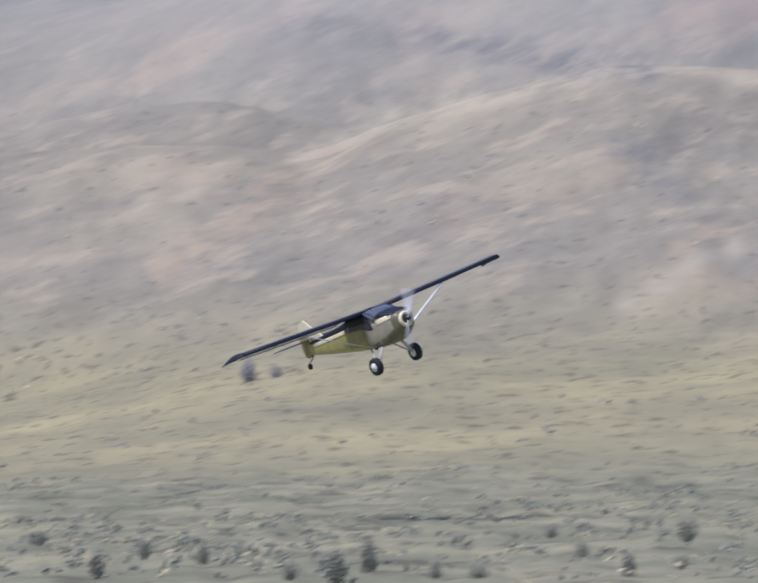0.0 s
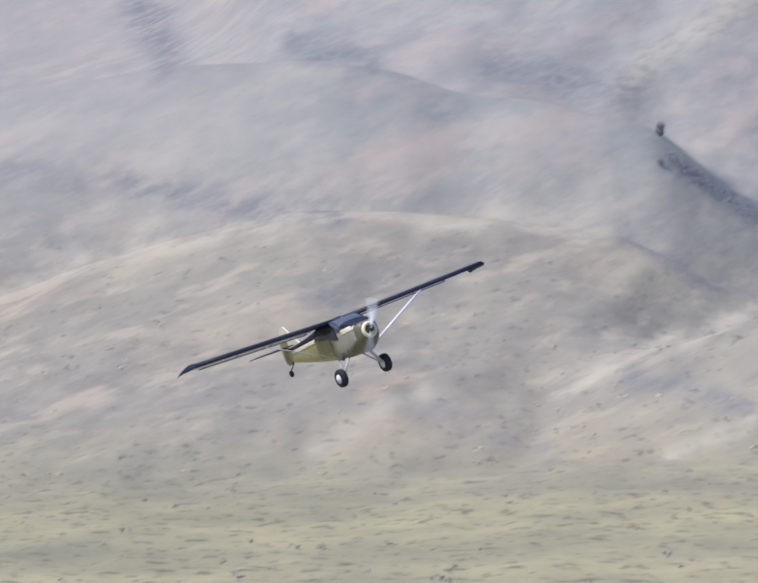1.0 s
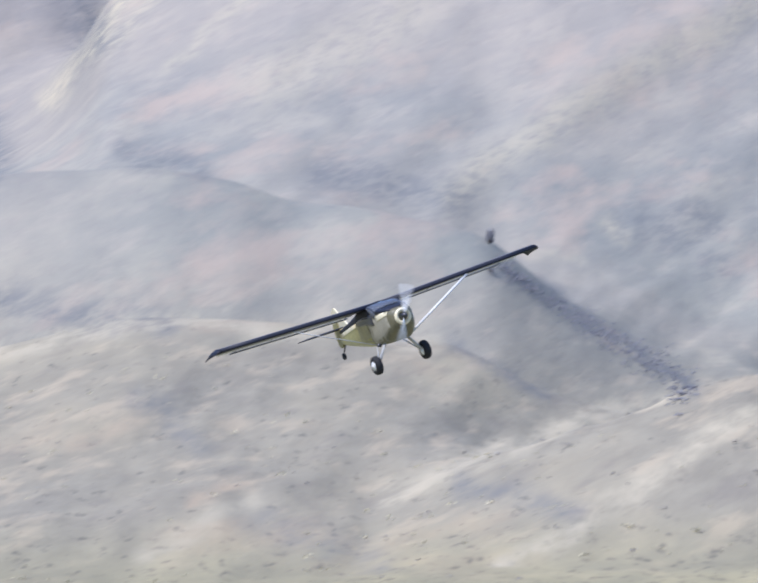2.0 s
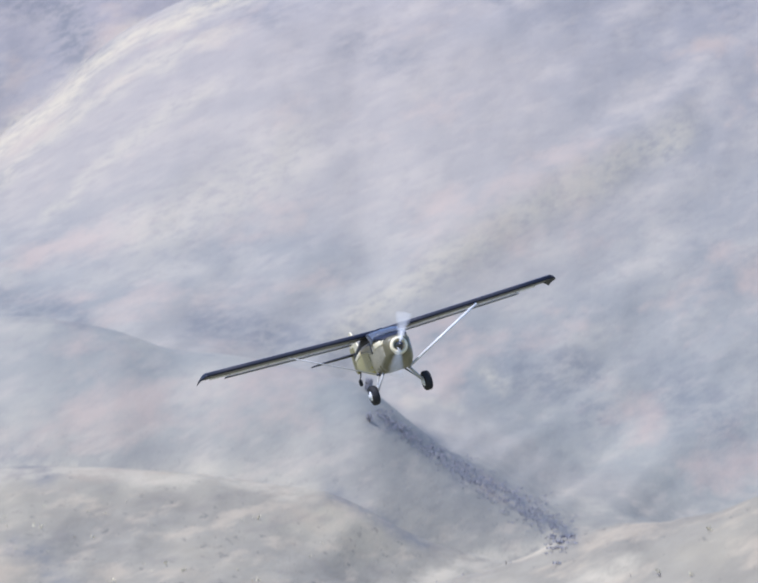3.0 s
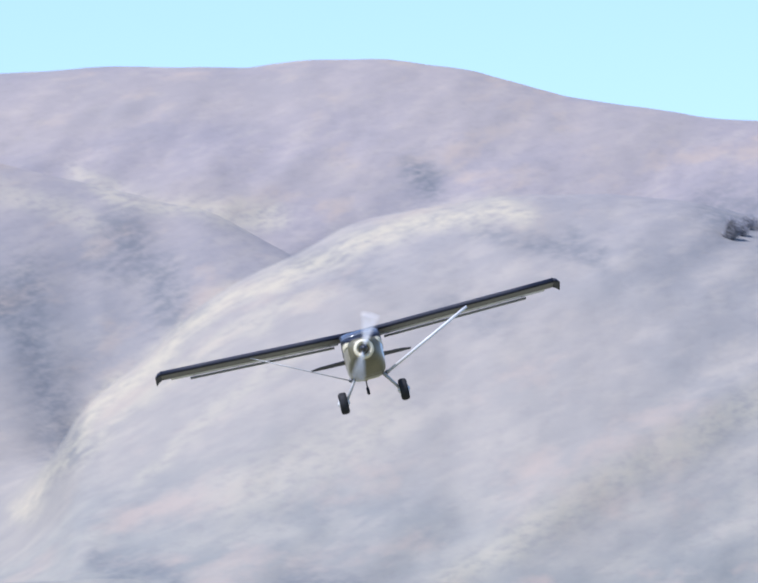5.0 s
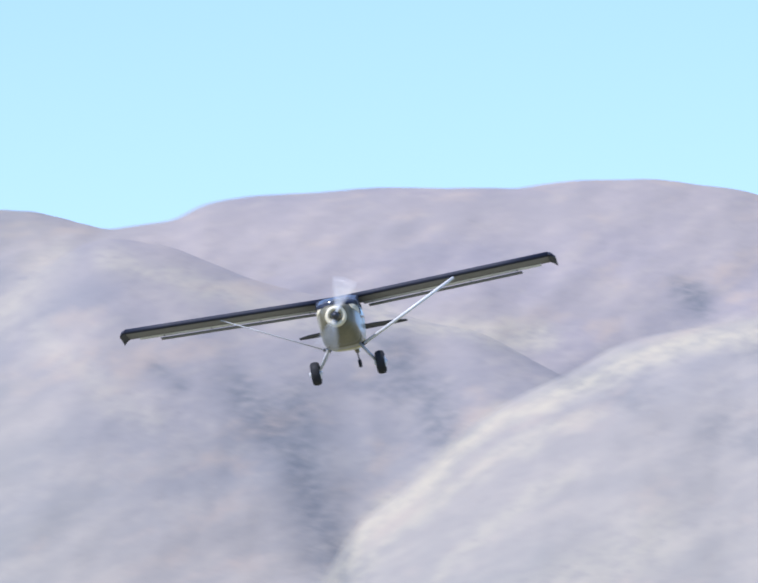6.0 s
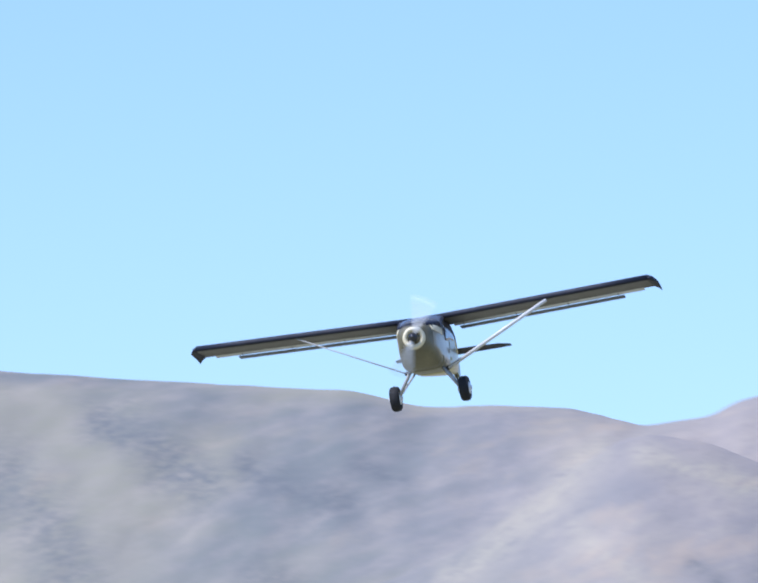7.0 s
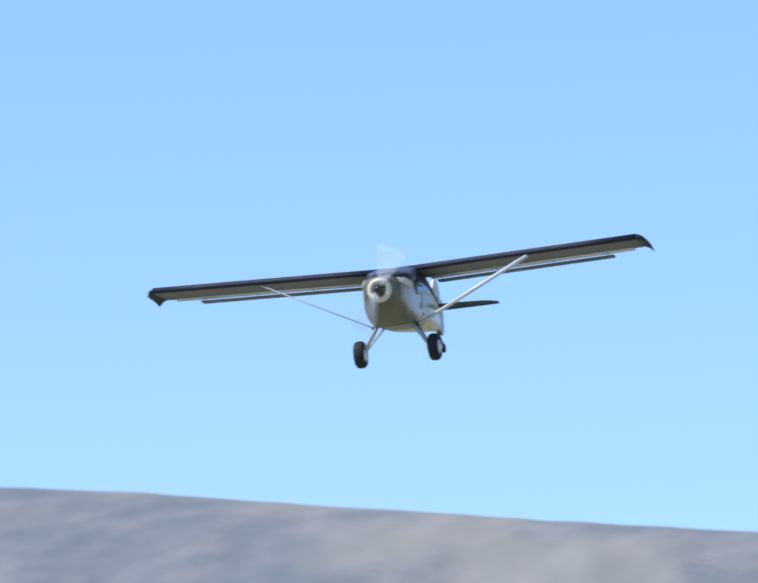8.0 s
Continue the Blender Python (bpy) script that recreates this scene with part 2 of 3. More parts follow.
# besides brush, these darken the gully sides that lie in shade
GREAT_HILL_BRUSH_AND_SHADE = [
    (0.7, 46, [(655, 1860), (715, 1780), (765, 1690)]),
    (0.7, 52, [(455, 1740), (490, 1560), (535, 1380)]),
    (0.7, 26, [(590, 1795), (700, 1765)]),
    (0.6, 18, [(1400, 1842), (1640, 1812)]),
    (0.6, 15, [(1590, 1835), (1650, 1775)]),
    (0.4, 40, [(1330, 1690), (1430, 1660)]),
    (0.4, 30, [(1020, 1800), (1180, 1745)]),
    (0.6, 60, [(1900, 1880), (2100, 1820)]),
    (0.8, 45, [(334, 1775), (464, 1620)]),
]
NEAR_BRUSH_AND_SHADE = [
    (0.8, 45, [(265, 1290), (340, 1130)]),
    (0.6, 24, [(600, 1165), (760, 1128)]),
    (0.6, 40, [(1020, 1125), (1300, 1062)]),
    (0.6, 24, [(1755, 1035), (1850, 1000)]),
    (0.5, 40, [(1690, 1010), (1850, 930)]),
    (0.5, 60, [(1990, 980), (2110, 900)]),
    (0.4, 40, [(890, 400), (1150, 300)]),
    (0.6, 14, [(1285, 755), (1480, 660)]),
    (0.7, 28, [(280, 862), (600, 812)]),
    (0.6, 22, [(1300, 470), (1530, 410)]),
    (0.5, 30, [(-60, 900), (350, 860), (700, 800)]),
    (0.5, 26, [(640, 650), (760, 560)]),
    # the dry gully's shade, painted on the ground along its line
    (0.8, 20, [(1385, 925), (1500, 850), (1650, 752), (1790, 665)]),
]
# pale grass on ridges and spurs, with their sunlit rims painted in
HIGH_SUNLIT_GRASS = [
    (1, 24, [(448, 1270), (608, 1485), (738, 1585), (828, 1680), (968, 1745), (1108, 1815), (1308, 1870), (1500, 1890)]),
    (0.6, 16, [(560, 1370), (720, 1520), (900, 1640), (1080, 1720)]),
    (0.45, 18, [(700, 1330), (860, 1480), (1040, 1600)]),
    (0.7, 22, [(560, 1965), (700, 1915), (850, 1885), (980, 1880)]),
    (0.4, 36, [(-30, 2060), (-110, 1960), (-220, 1860), (-330, 1790)]),
    (0.5, 26, [(70, 2050), (330, 1960), (600, 1870)]),
    (0.3, 26, [(-80, 1900), (40, 1780), (160, 1700)]),
    (0.4, 60, [(900, 1300), (1200, 1450)]),
]
NEAR_SUNLIT_GRASS = [
    (0.6, 36, [(1282, 1077), (1500, 1225), (1762, 1377), (2000, 1500)]),
    (0.8, 20, [(1152, 445), (1362, 535), (1562, 605), (1762, 662)]),
    (0.9, 24, [(1404, 305), (1560, 395), (1750, 515), (1904, 625)]),
    (0.7, 16, [(-43, 622), (207, 705), (500, 785), (757, 808), (1040, 790), (1250, 750)]),
    (0.5, 22, [(660, 330), (760, 385), (860, 440)]),
    (0.5, 12, [(1440, 955), (1560, 930)]),
    (0.6, 12, [(1615, 1005), (1650, 985)]),
]
BARE_SOIL = [
    (0.9, 32, [(-313, 395), (-180, 470), (-50, 555)]),
    (0.5, 20, [(-43, 600), (120, 680)]),
    (0.7, 18, [(745, 435), (860, 480)]),
    (0.4, 30, [(300, 500), (460, 590)]),
    (0.5, 24, [(500, 560), (640, 600)]),
]
COVER = [("brush", FAR_BRUSH_AND_SHADE), ("brush", GREAT_HILL_BRUSH_AND_SHADE), ("brush", NEAR_BRUSH_AND_SHADE), ("pale", HIGH_SUNLIT_GRASS), ("pale", NEAR_SUNLIT_GRASS), ("soil", BARE_SOIL)]

_rng = np.random.RandomState(7)
_TAB = _rng.rand(256, 256)


def vnoise(u, v):
    """Smooth value noise, 0 to 1."""
    iu, iv = np.floor(u).astype(int), np.floor(v).astype(int)
    fu, fv = u - iu, v - iv
    fu, fv = fu * fu * fu * (fu * (fu * 6 - 15) + 10), fv * fv * fv * (fv * (fv * 6 - 15) + 10)
    g = lambda a, b: _TAB[a % 256, b % 256]
    return (g(iu, iv) * (1 - fu) + g(iu + 1, iv) * fu) * (1 - fv) + (g(iu, iv + 1) * (1 - fu) + g(iu + 1, iv + 1) * fu) * fv


def fbm(u, v, octaves=4):
    s, a = 0, 0.5
    for k in range(octaves):
        s = s + a * (vnoise(u * 2 ** k + 17 * k, v * 2 ** k + 31 * k) - 0.5)
        a *= 0.5
    return s


def hills(x, d):
    """The smooth ranges alone, at bearing steps x and distances d."""
    xc = np.clip(x, -2700, 2500)
    step = lambda f, dd: EYE[2] + dd * np.tan(UNIT * f(xc))
    n = len(x)
    z = np.zeros((n, len(DIST)))
    z[:, 2] = step(FOOT, 850)
    z[:, 5] = step(KNOLL, 1150)
    spur = step(SPUR, 960)
    base3 = z[:, 2] + (z[:, 5] - z[:, 2]) * 0.30
    w = 1 / (1 + np.exp(-(xc - 1130) / 45))
    z[:, 3] = base3 * (1 - w) + spur * w
    w4 = 1 / (1 + np.exp(-(xc - 1290) / 75))
    base4 = z[:, 2] + (z[:, 5] - z[:, 2]) * 0.62
    z[:, 4] = base4 * (1 - w4) + (0.55 * base4 + 0.45 * np.minimum(spur, z[:, 5]) * 0.97) * w4
    z[:, 7] = step(LUMP, 1400)
    z[:, 9] = step(MIDDLE, 1750)
    z[:, 11] = step(BIG, 2600) - 18 * UNIT * 2600
    z[:, 13] = step(SHOULDER, 3050) - 6 * UNIT * 3050
    z[:, 15] = step(SKYLINE, 3900) - 15 * UNIT * 3900
    for k, s in ((6, 0.94), (8, 0.94), (10, 0.97), (12, 0.97), (14, 0.98)):
        z[:, k] = np.minimum(z[:, k - 1] * s + 0 * z[:, k + 1], (z[:, k - 1] + z[:, k + 1]) / 2)
    z[:, 10] = step(VALE, 1950)
    z[:, 12] = np.where(xc < 900, step(HOLLOW, 2760), np.minimum(step(HOLLOW, 2760), z[:, 12]))
    z[:, 16] = z[:, 15] * 0.85
    h = np.diff(DIST)
    sl = np.diff(z, axis=1) / h
    m = np.zeros_like(z)
    a, b = sl[:, :-1], sl[:, 1:]
    m[:, 1:-1] = np.where(a * b > 0, 2 * a * b / np.where(a + b == 0, 1, a + b), 0)
    k = np.clip(np.searchsorted(DIST, d, side="right") - 1, 0, len(DIST) - 2)
    t = (d - DIST[k]) / h[k]
    out = (z[:, k] * (2 * t ** 3 - 3 * t ** 2 + 1) + m[:, k] * h[k] * (t ** 3 - 2 * t ** 2 + t)
           + z[:, k + 1] * (-2 * t ** 3 + 3 * t ** 2) + m[:, k + 1] * h[k] * (t ** 3 - t ** 2))
    return out


def land(az, dist):
    """Ground height at bearings az (degrees right of +Y, 1-D) and distances dist (1-D): a grid."""
    x = np.asarray(az) * radians(1) / UNIT + BASE
    d = np.asarray(dist, float)
    out = sum(w * hills(x + o, d) for o, w in ((-30, 0.12), (-15, 0.22), (0, 0.32), (15, 0.22), (30, 0.12)))
    # gullies and spurs, running down the slopes, calmed near the crests
    X, D = np.meshgrid(x, d, indexing="ij")
    near = np.min(np.abs(d[:, None] - np.array([1150, 1750, 2600, 3050, 3900.0])[None, :]) / d[:, None], axis=1)
    calm = np.clip(near / 0.07, 0.05, 1)[None, :] * np.clip((D - 700) / 300, 0, 1) * np.clip((3960 - D) / 60, 0, 1)
    lift = (out - EYE[2]) / (D * UNIT)
    c, q = math.cos(radians(32)), math.sin(radians(32))
    bend = 60 * fbm(X / 420, lift / 420 + 3, 2)
    along, across = X * c + lift * q, -X * q + lift * c + bend
    spurs = fbm(along / 420, across / 120 + 9, 3)
    knobs = fbm(X / 130 + 40, lift / 110 + 21, 4)
    rills = fbm(along / 150 + 3, across / 38 + 60, 3)
    swell = fbm(X / 520 + 8, lift / 330 + 2, 2)
    out = out + calm * D * UNIT * (46 * spurs + 20 * knobs + 30 * swell + 9 * rills)
    for lo, hi, wide, deep, line in HIGH_CREASES + NEAR_CREASES:
        near_line = np.full(X.shape, 1e9)
        for (x0, y0), (x1, y1) in zip(line, line[1:]):
            t = np.clip(((X - x0) * (x1 - x0) + (lift - y0) * (y1 - y0)) / ((x1 - x0) ** 2 + (y1 - y0) ** 2), 0, 1)
            near_line = np.minimum(near_line, (X - x0 - t * (x1 - x0)) ** 2 + (lift - y0 - t * (y1 - y0)) ** 2)
        out = out + ((D > lo) & (D < hi)) * D * UNIT * deep * np.exp(-near_line / wide ** 2)
    out = out + np.clip((D - 60) / 200, 0, 1) * 0.5 * fbm(X / 90, D / 25, 3)
    return out


def cover(az, dist, z):
    """How thickly brush with painted shade, pale grass with painted sunlight, and bare soil lie on the land, 0 to 1, on
    the grid of land().
    """
    x = np.asarray(az) * radians(1) / UNIT + BASE
    X, D = np.meshgrid(x, np.asarray(dist, float), indexing="ij")
    lift = (z - EYE[2]) / (D * UNIT)
    hide = np.maximum.accumulate(lift, axis=1) - lift
    wx, wy = X + 60 * fbm(X / 90 + 5, lift / 70, 3), lift + 50 * fbm(X / 80 + 50, lift / 60 + 9, 3)
    out = {k: np.zeros(X.shape) for k in ("brush", "pale", "soil")}
    for kind, (most, wide, line) in [(kind, row) for kind, rows in COVER for row in rows]:
        best = np.full(X.shape, 1e9)
        for (x0, y0), (x1, y1) in zip(line, line[1:]):
            t = np.clip(((wx - x0) * (x1 - x0) + (wy - y0) * (y1 - y0)) / ((x1 - x0) ** 2 + (y1 - y0) ** 2), 0, 1)
            best = np.minimum(best, (wx - x0 - t * (x1 - x0)) ** 2 + (wy - y0 - t * (y1 - y0)) ** 2)
        far = (D > 860) if kind != "soil" else (D > 860) & (D < 1150)
        out[kind] = np.maximum(out[kind], far * (hide < 12) * most * np.exp(-best / wide ** 2))
    return out


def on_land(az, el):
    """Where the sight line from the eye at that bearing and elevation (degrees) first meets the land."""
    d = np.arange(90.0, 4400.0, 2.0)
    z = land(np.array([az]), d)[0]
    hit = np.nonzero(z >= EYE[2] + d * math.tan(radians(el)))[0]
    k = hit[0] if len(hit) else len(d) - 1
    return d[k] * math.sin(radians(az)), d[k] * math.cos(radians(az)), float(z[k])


def ground_at(az, dd):
    return dd * math.sin(radians(az)), dd * math.cos(radians(az)), float(land(np.array([az]), np.array([dd]))[0, 0])


def build_ground():
    fan = np.arange(-10.4, 8.2, 0.035)
    coarse = np.arange(11.0, 346.0, 3.0)
    az = np.concatenate([fan, coarse])
    d = np.concatenate([[8, 30], np.arange(60, 260, 6), np.arange(260, 850, 9), np.arange(850, 2000, 6),
                        np.arange(2000, 3900, 10), np.arange(3900, 4700, 60)]).astype(float)
    z = land(((az + 180) % 360) - 180, d)
    A, D = np.meshgrid(np.radians(az), d, indexing="ij")
    co = np.stack([D * np.sin(A), D * np.cos(A), z], -1).reshape(-1, 3)
    n, k = len(az), len(d)
    i, j = np.meshgrid(np.arange(n), np.arange(k - 1), indexing="ij")
    i2 = (i + 1) % n
    quads = np.stack([i * k + j, i2 * k + j, i2 * k + j + 1, i * k + j + 1], -1).reshape(-1, 4)
    me = bpy.data.meshes.new("ground")
    hub = len(co)
    co = np.vstack([co, [[0, 0, float(z[:, 0].mean())]]])
    tris = [(hub, int(q * k), int(((q + 1) % n) * k)) for q in range(n)]
    me.from_pydata(co.tolist(), [], quads.tolist() + [t[::-1] for t in tris])
    me.polygons.foreach_set("use_smooth", [True] * len(me.polygons))
    for kind, much in cover(((az + 180) % 360) - 180, d, z).items():
        me.attributes.new(kind, "FLOAT", "POINT").data.foreach_set("value", np.append(much.reshape(-1), 0.0).astype(np.float32))
    me.materials.append(GRASS)
    me.update()
    tagged(new("ground", me), "dry grass valley floor rising into bare rolling hills", "ground", kind="structure")


build_ground()


# ---- the aeroplane: x forward, y to its left, z up, origin on the line between the wing tips ----
def part(name, bm, material, parent, label="", smooth=True):
    me = bpy.data.meshes.new(name)
    bmesh.ops.recalc_face_normals(bm, faces=bm.faces)
    bm.to_mesh(me)
    bm.free()
    for f in me.polygons:
        f.use_smooth = smooth
    me.materials.append(material)
    ob = new(name, me)
    ob.parent = parent
    if label:
        ob["label"] = label
    return ob


def loft(rings, cap=True):
    bm = bmesh.new()
    vs = [[bm.verts.new(p) for p in r] for r in rings]
    for a, b in zip(vs, vs[1:]):
        for i in range(len(a)):
            bm.faces.new((a[i], a[(i + 1) % len(a)], b[(i + 1) % len(a)], b[i]))
    if cap:
        bm.faces.new(vs[0])
        bm.faces.new(vs[-1])
    return bm


def section(x, w, top, bot, power=4.0, n=28, tuck=0.0):
    """A rounded box section across x, drawn in towards the belly by the share tuck."""
    zc, h = (top + bot) / 2, (top - bot) / 2
    ring = []
    for k in range(n):
        a = 2 * math.pi * k / n
        c, q = math.cos(a), math.sin(a)
        y = w * math.copysign(abs(c) ** (2 / power), c)
        z = math.copysign(abs(q) ** (2 / power), q)
        ring.append((x, y * (1 - tuck * (1 - z) / 2), zc + h * z))
    return ring


def foil(le, te, y, z, thick, droop=0.0, n=12):
    """A closed aerofoil outline at y, from le to te along x."""
    c = le - te
    top, bot = [], []
    for i in range(n + 1):
        s = (1 - math.cos(math.pi * i / n)) / 2
        t = thick * c * (2.97 * math.sqrt(s) - 1.26 * s - 3.516 * s * s + 2.843 * s ** 3 - 1.036 * s ** 4) / 2 * 1.0
        camb = 0.035 * c * 4 * s * (1 - s) - droop * s
        top.append((le - s * c, y, z + camb + t * 1.15))
        bot.append((le - s * c, y, z + camb - t * 0.75))
    return top + bot[-2:0:-1]


def tube(points, radius, n=10, flat=1.0):
    """A round or streamlined rod through points."""
    rings = []
    for i, p in enumerate(points):
        p = Vector(p)
        a, b = Vector(points[max(i - 1, 0)]), Vector(points[min(i + 1, len(points) - 1)])
        t = (b - a).normalized()
        u = Vector((1, 0, 0))
        u = (u - t * u.dot(t))
        u = u.normalized() if u.length > 0.1 else t.orthogonal().normalized()
        v = t.cross(u)
        r = radius[i] if isinstance(radius, (list, tuple)) else radius
        rings.append([tuple(p + u * (math.cos(2 * math.pi * k / n) * r * flat) + v * (math.sin(2 * math.pi * k / n) * r)) for k in range(n)])
    return loft(rings)


def lathe(profile, n=28, axis="x", at=(0, 0, 0)):
    """Turn (along, radius) pairs about an axis through at."""
    rings = []
    for s, r in profile:
        ring = []
        for k in range(n):
            a = 2 * math.pi * k / n
            c, q = r * math.cos(a), r * math.sin(a)
            ring.append((at[0] + s, at[1] + c, at[2] + q) if axis == "x" else (at[0] + c, at[1] + s, at[2] + q))
        rings.append(ring)
    return loft(rings, cap=profile[0][1] > 0 and profile[-1] != profile[0])


def build_aeroplane():
    body = new("light_aircraft")
    tagged(body, "cream and yellow high-wing light aircraft flying with dark wings", "aircraft")

    def dihedral(y):
        return 0.02 - 0.13 * (1 - abs(y) / 4.55)
    # fuselage: flank table of x, half width, top, belly, squareness and tuck towards the belly
    flank = [(1.72, 0.27, -0.44, -0.91, 2.8, 0.02), (1.62, 0.33, -0.39, -0.98, 3.4, 0.03), (1.45, 0.39, -0.345, -1.05, 4.2, 0.05), (1.22, 0.435, -0.30, -1.14, 4.6, 0.07),
             (0.95, 0.47, -0.25, -1.225, 4.8, 0.09), (0.55, 0.485, -0.18, -1.21, 4.6, 0.10), (-0.60, 0.475, -0.19, -1.10, 4.4, 0.10), (-1.30, 0.41, -0.21, -1.0, 4.0, 0.12),
             (-2.30, 0.27, -0.26, -0.85, 3.6, 0.12), (-3.20, 0.11, -0.30, -0.70, 3.2, 0.1), (-3.50, 0.045, -0.32, -0.64, 3.0, 0.0)]

    def hull(x):
        w, hi, lo, power, tuck = [float(np.interp(-x, [-f[0] for f in flank], [f[k] for f in flank])) for k in range(1, 6)]
        return section(x, w, hi, lo, power, tuck=tuck)

    def flank_at(x, z):
        """Half width of the hull at x and height z."""
        w, hi, lo, power, tuck = [float(np.interp(-x, [-f[0] for f in flank], [f[k] for f in flank])) for k in range(1, 6)]
        share = max(-0.98, min(0.98, (2 * z - hi - lo) / (hi - lo)))
        return w * (1 - abs(share) ** power) ** (1 / power) * (1 - tuck * (1 - share) / 2)

    def skin(s, outline, out, deep=0.02):
        """A curved panel that lies on the hull: outline of (x, z), clockwise, cut into a fan of strips."""
        bm = bmesh.new()
        n = len(outline) // 2
        rows = []
        for k in range(n):
            (x0, z0), (x1, z1) = outline[k], outline[-1 - k]
            rows.append([(x0 + (x1 - x0) * q / 6, z0 + (z1 - z0) * q / 6) for q in range(7)])
        face = [[bm.verts.new((x, s * (flank_at(x, z) + out), z)) for x, z in r] for r in rows]
        back = [[bm.verts.new((x, s * (flank_at(x, z) + out - deep), z)) for x, z in r] for r in rows]
        for k in range(n - 1):
            for q in range(6):
                bm.faces.new((face[k][q], face[k][q + 1], face[k + 1][q + 1], face[k + 1][q]))
                bm.faces.new((back[k][q], back[k + 1][q], back[k + 1][q + 1], back[k][q + 1]))
        for g in (0, n - 1):
            for q in range(6):
                bm.faces.new((face[g][q], back[g][q], back[g][q + 1], face[g][q + 1]))
        for k in range(n - 1):
            for q in (0, 6):
                bm.faces.new((face[k][q], face[k + 1][q], back[k + 1][q], back[k][q]))
        return bm
    part("cowling", loft([hull(x) for x in (1.72, 1.68, 1.62, 1.54, 1.45, 1.34, 1.22, 1.08, 0.95)]), OLIVE, body, "engine cowling with a flat olive chin")
    part("forward_fuselage", loft([hull(x) for x in (0.95, 0.75, 0.55, 0.30, 0.05)]), OLIVE, body, "olive belly under the cabin front")
    part("fuselage", loft([hull(x) for x in (0.05, -0.25, -0.60, -0.95, -1.30, -1.80, -2.30, -2.75, -3.20, -3.50)]), YELLOW, body, "yellow fabric-covered rear fuselage")
    part("cabin", loft([section(0.62, 0.44, -0.15, -0.50, 5, tuck=0.04), section(0.36, 0.46, -0.09, -0.55, 5, tuck=0.04),
                        section(-0.55, 0.455, -0.07, -0.50, 5, tuck=0.04), section(-0.95, 0.43, -0.14, -0.42, 5, tuck=0.04),
                        section(-1.4, 0.385, -0.185, -0.38, 4), section(-2.3, 0.265, -0.235, -0.38, 4), section(-3.1, 0.135, -0.272, -0.38, 4)]), NAVY, body,
         "dark blue cabin top and turtle deck")
    part("anti_glare_panel", loft([section(1.60, 0.27, -0.372, -0.47, 2.6), section(1.45, 0.345, -0.328, -0.46, 3.0), section(1.22, 0.40, -0.283, -0.44, 3.4), section(0.97, 0.445, -0.238, -0.42, 3.8)]),
         NAVY, body, "dark blue panel on top of the cowling")
    # windscreen: a curved sheet from the cowling up to the wing, with side bars
    foot = [(0.82, -0.475, -0.46), (0.94, -0.44, -0.34), (1.00, -0.26, -0.255), (1.02, 0, -0.24)]
    head = [(0.43, -0.475, -0.13), (0.44, -0.44, -0.09), (0.45, -0.26, -0.07), (0.45, 0, -0.065)]
    foot += [(x, -y, z) for x, y, z in foot[-2::-1]]
    head += [(x, -y, z) for x, y, z in head[-2::-1]]
    bm = bmesh.new()
    sheets = []
    for lift in (0.0, 0.014):
        sheets.append([[bm.verts.new(((a[0] * (1 - q / 4) + b[0] * q / 4) + lift, a[1] * (1 - q / 4) + b[1] * q / 4,
                                      (a[2] * (1 - q / 4) + b[2] * q / 4) + 0.03 * math.sin(math.pi * q / 4) + lift)) for q in range(5)] for a, b in zip(foot, head)])
    for k in range(6):
        for q in range(4):
            for sh in sheets:
                bm.faces.new((sh[k][q], sh[k + 1][q], sh[k + 1][q + 1], sh[k][q + 1]))
    for k in range(6):
        for q in (0, 4):
            bm.faces.new((sheets[0][k][q], sheets[0][k + 1][q], sheets[1][k + 1][q], sheets[1][k][q]))
    for q in range(4):
        for k in (0, 6):
            bm.faces.new((sheets[0][k][q], sheets[0][k][q + 1], sheets[1][k][q + 1], sheets[1][k][q]))
    screen = part("windscreen", bm, GLASS, body, "sloping clear windscreen")
    for a, b in ((foot[1], head[1]), (foot[-2], head[-2])):
        mid = ((a[0] + b[0]) / 2 + 0.016, (a[1] + b[1]) / 2, (a[2] + b[2]) / 2 + 0.044)
        part("windscreen_post", tube([a, mid, b], 0.012, 8), NAVY, screen, "dark windscreen post")
    for s in (1, -1):
        door = part("door", skin(s, [(0.08, -0.50), (0.10, -0.75), (0.10, -1.02), (-0.90, -0.90), (-0.84, -0.70), (-0.78, -0.44)], 0.006), DOOR, body, "cabin door, olive from the wing's shade painted on it", smooth=False)
        part("window", skin(s, [(-0.80, -0.27), (-0.50, -0.25), (0.05, -0.24), (0.40, -0.25), (0.56, -0.28), (0.64, -0.36),
                                (0.66, -0.62), (0.56, -0.62), (0.40, -0.60), (0.05, -0.51), (-0.50, -0.47), (-0.72, -0.44)], 0.012), SIDE_GLASS, door, "dark side window")
        xs = (1.50, 1.36, 1.20, 1.00, 0.75, 0.45, 0.13)
        lows = (-0.86, -0.92, -0.99, -1.07, -1.09, -1.09, -1.06)
        part("side_panel", skin(s, [(x, -0.43 if x > 0.8 else -0.46) for x in xs] + [(x, z) for x, z in reversed(list(zip(xs, lows)))], 0.004), CREAM, body, "cream side panel of the nose")
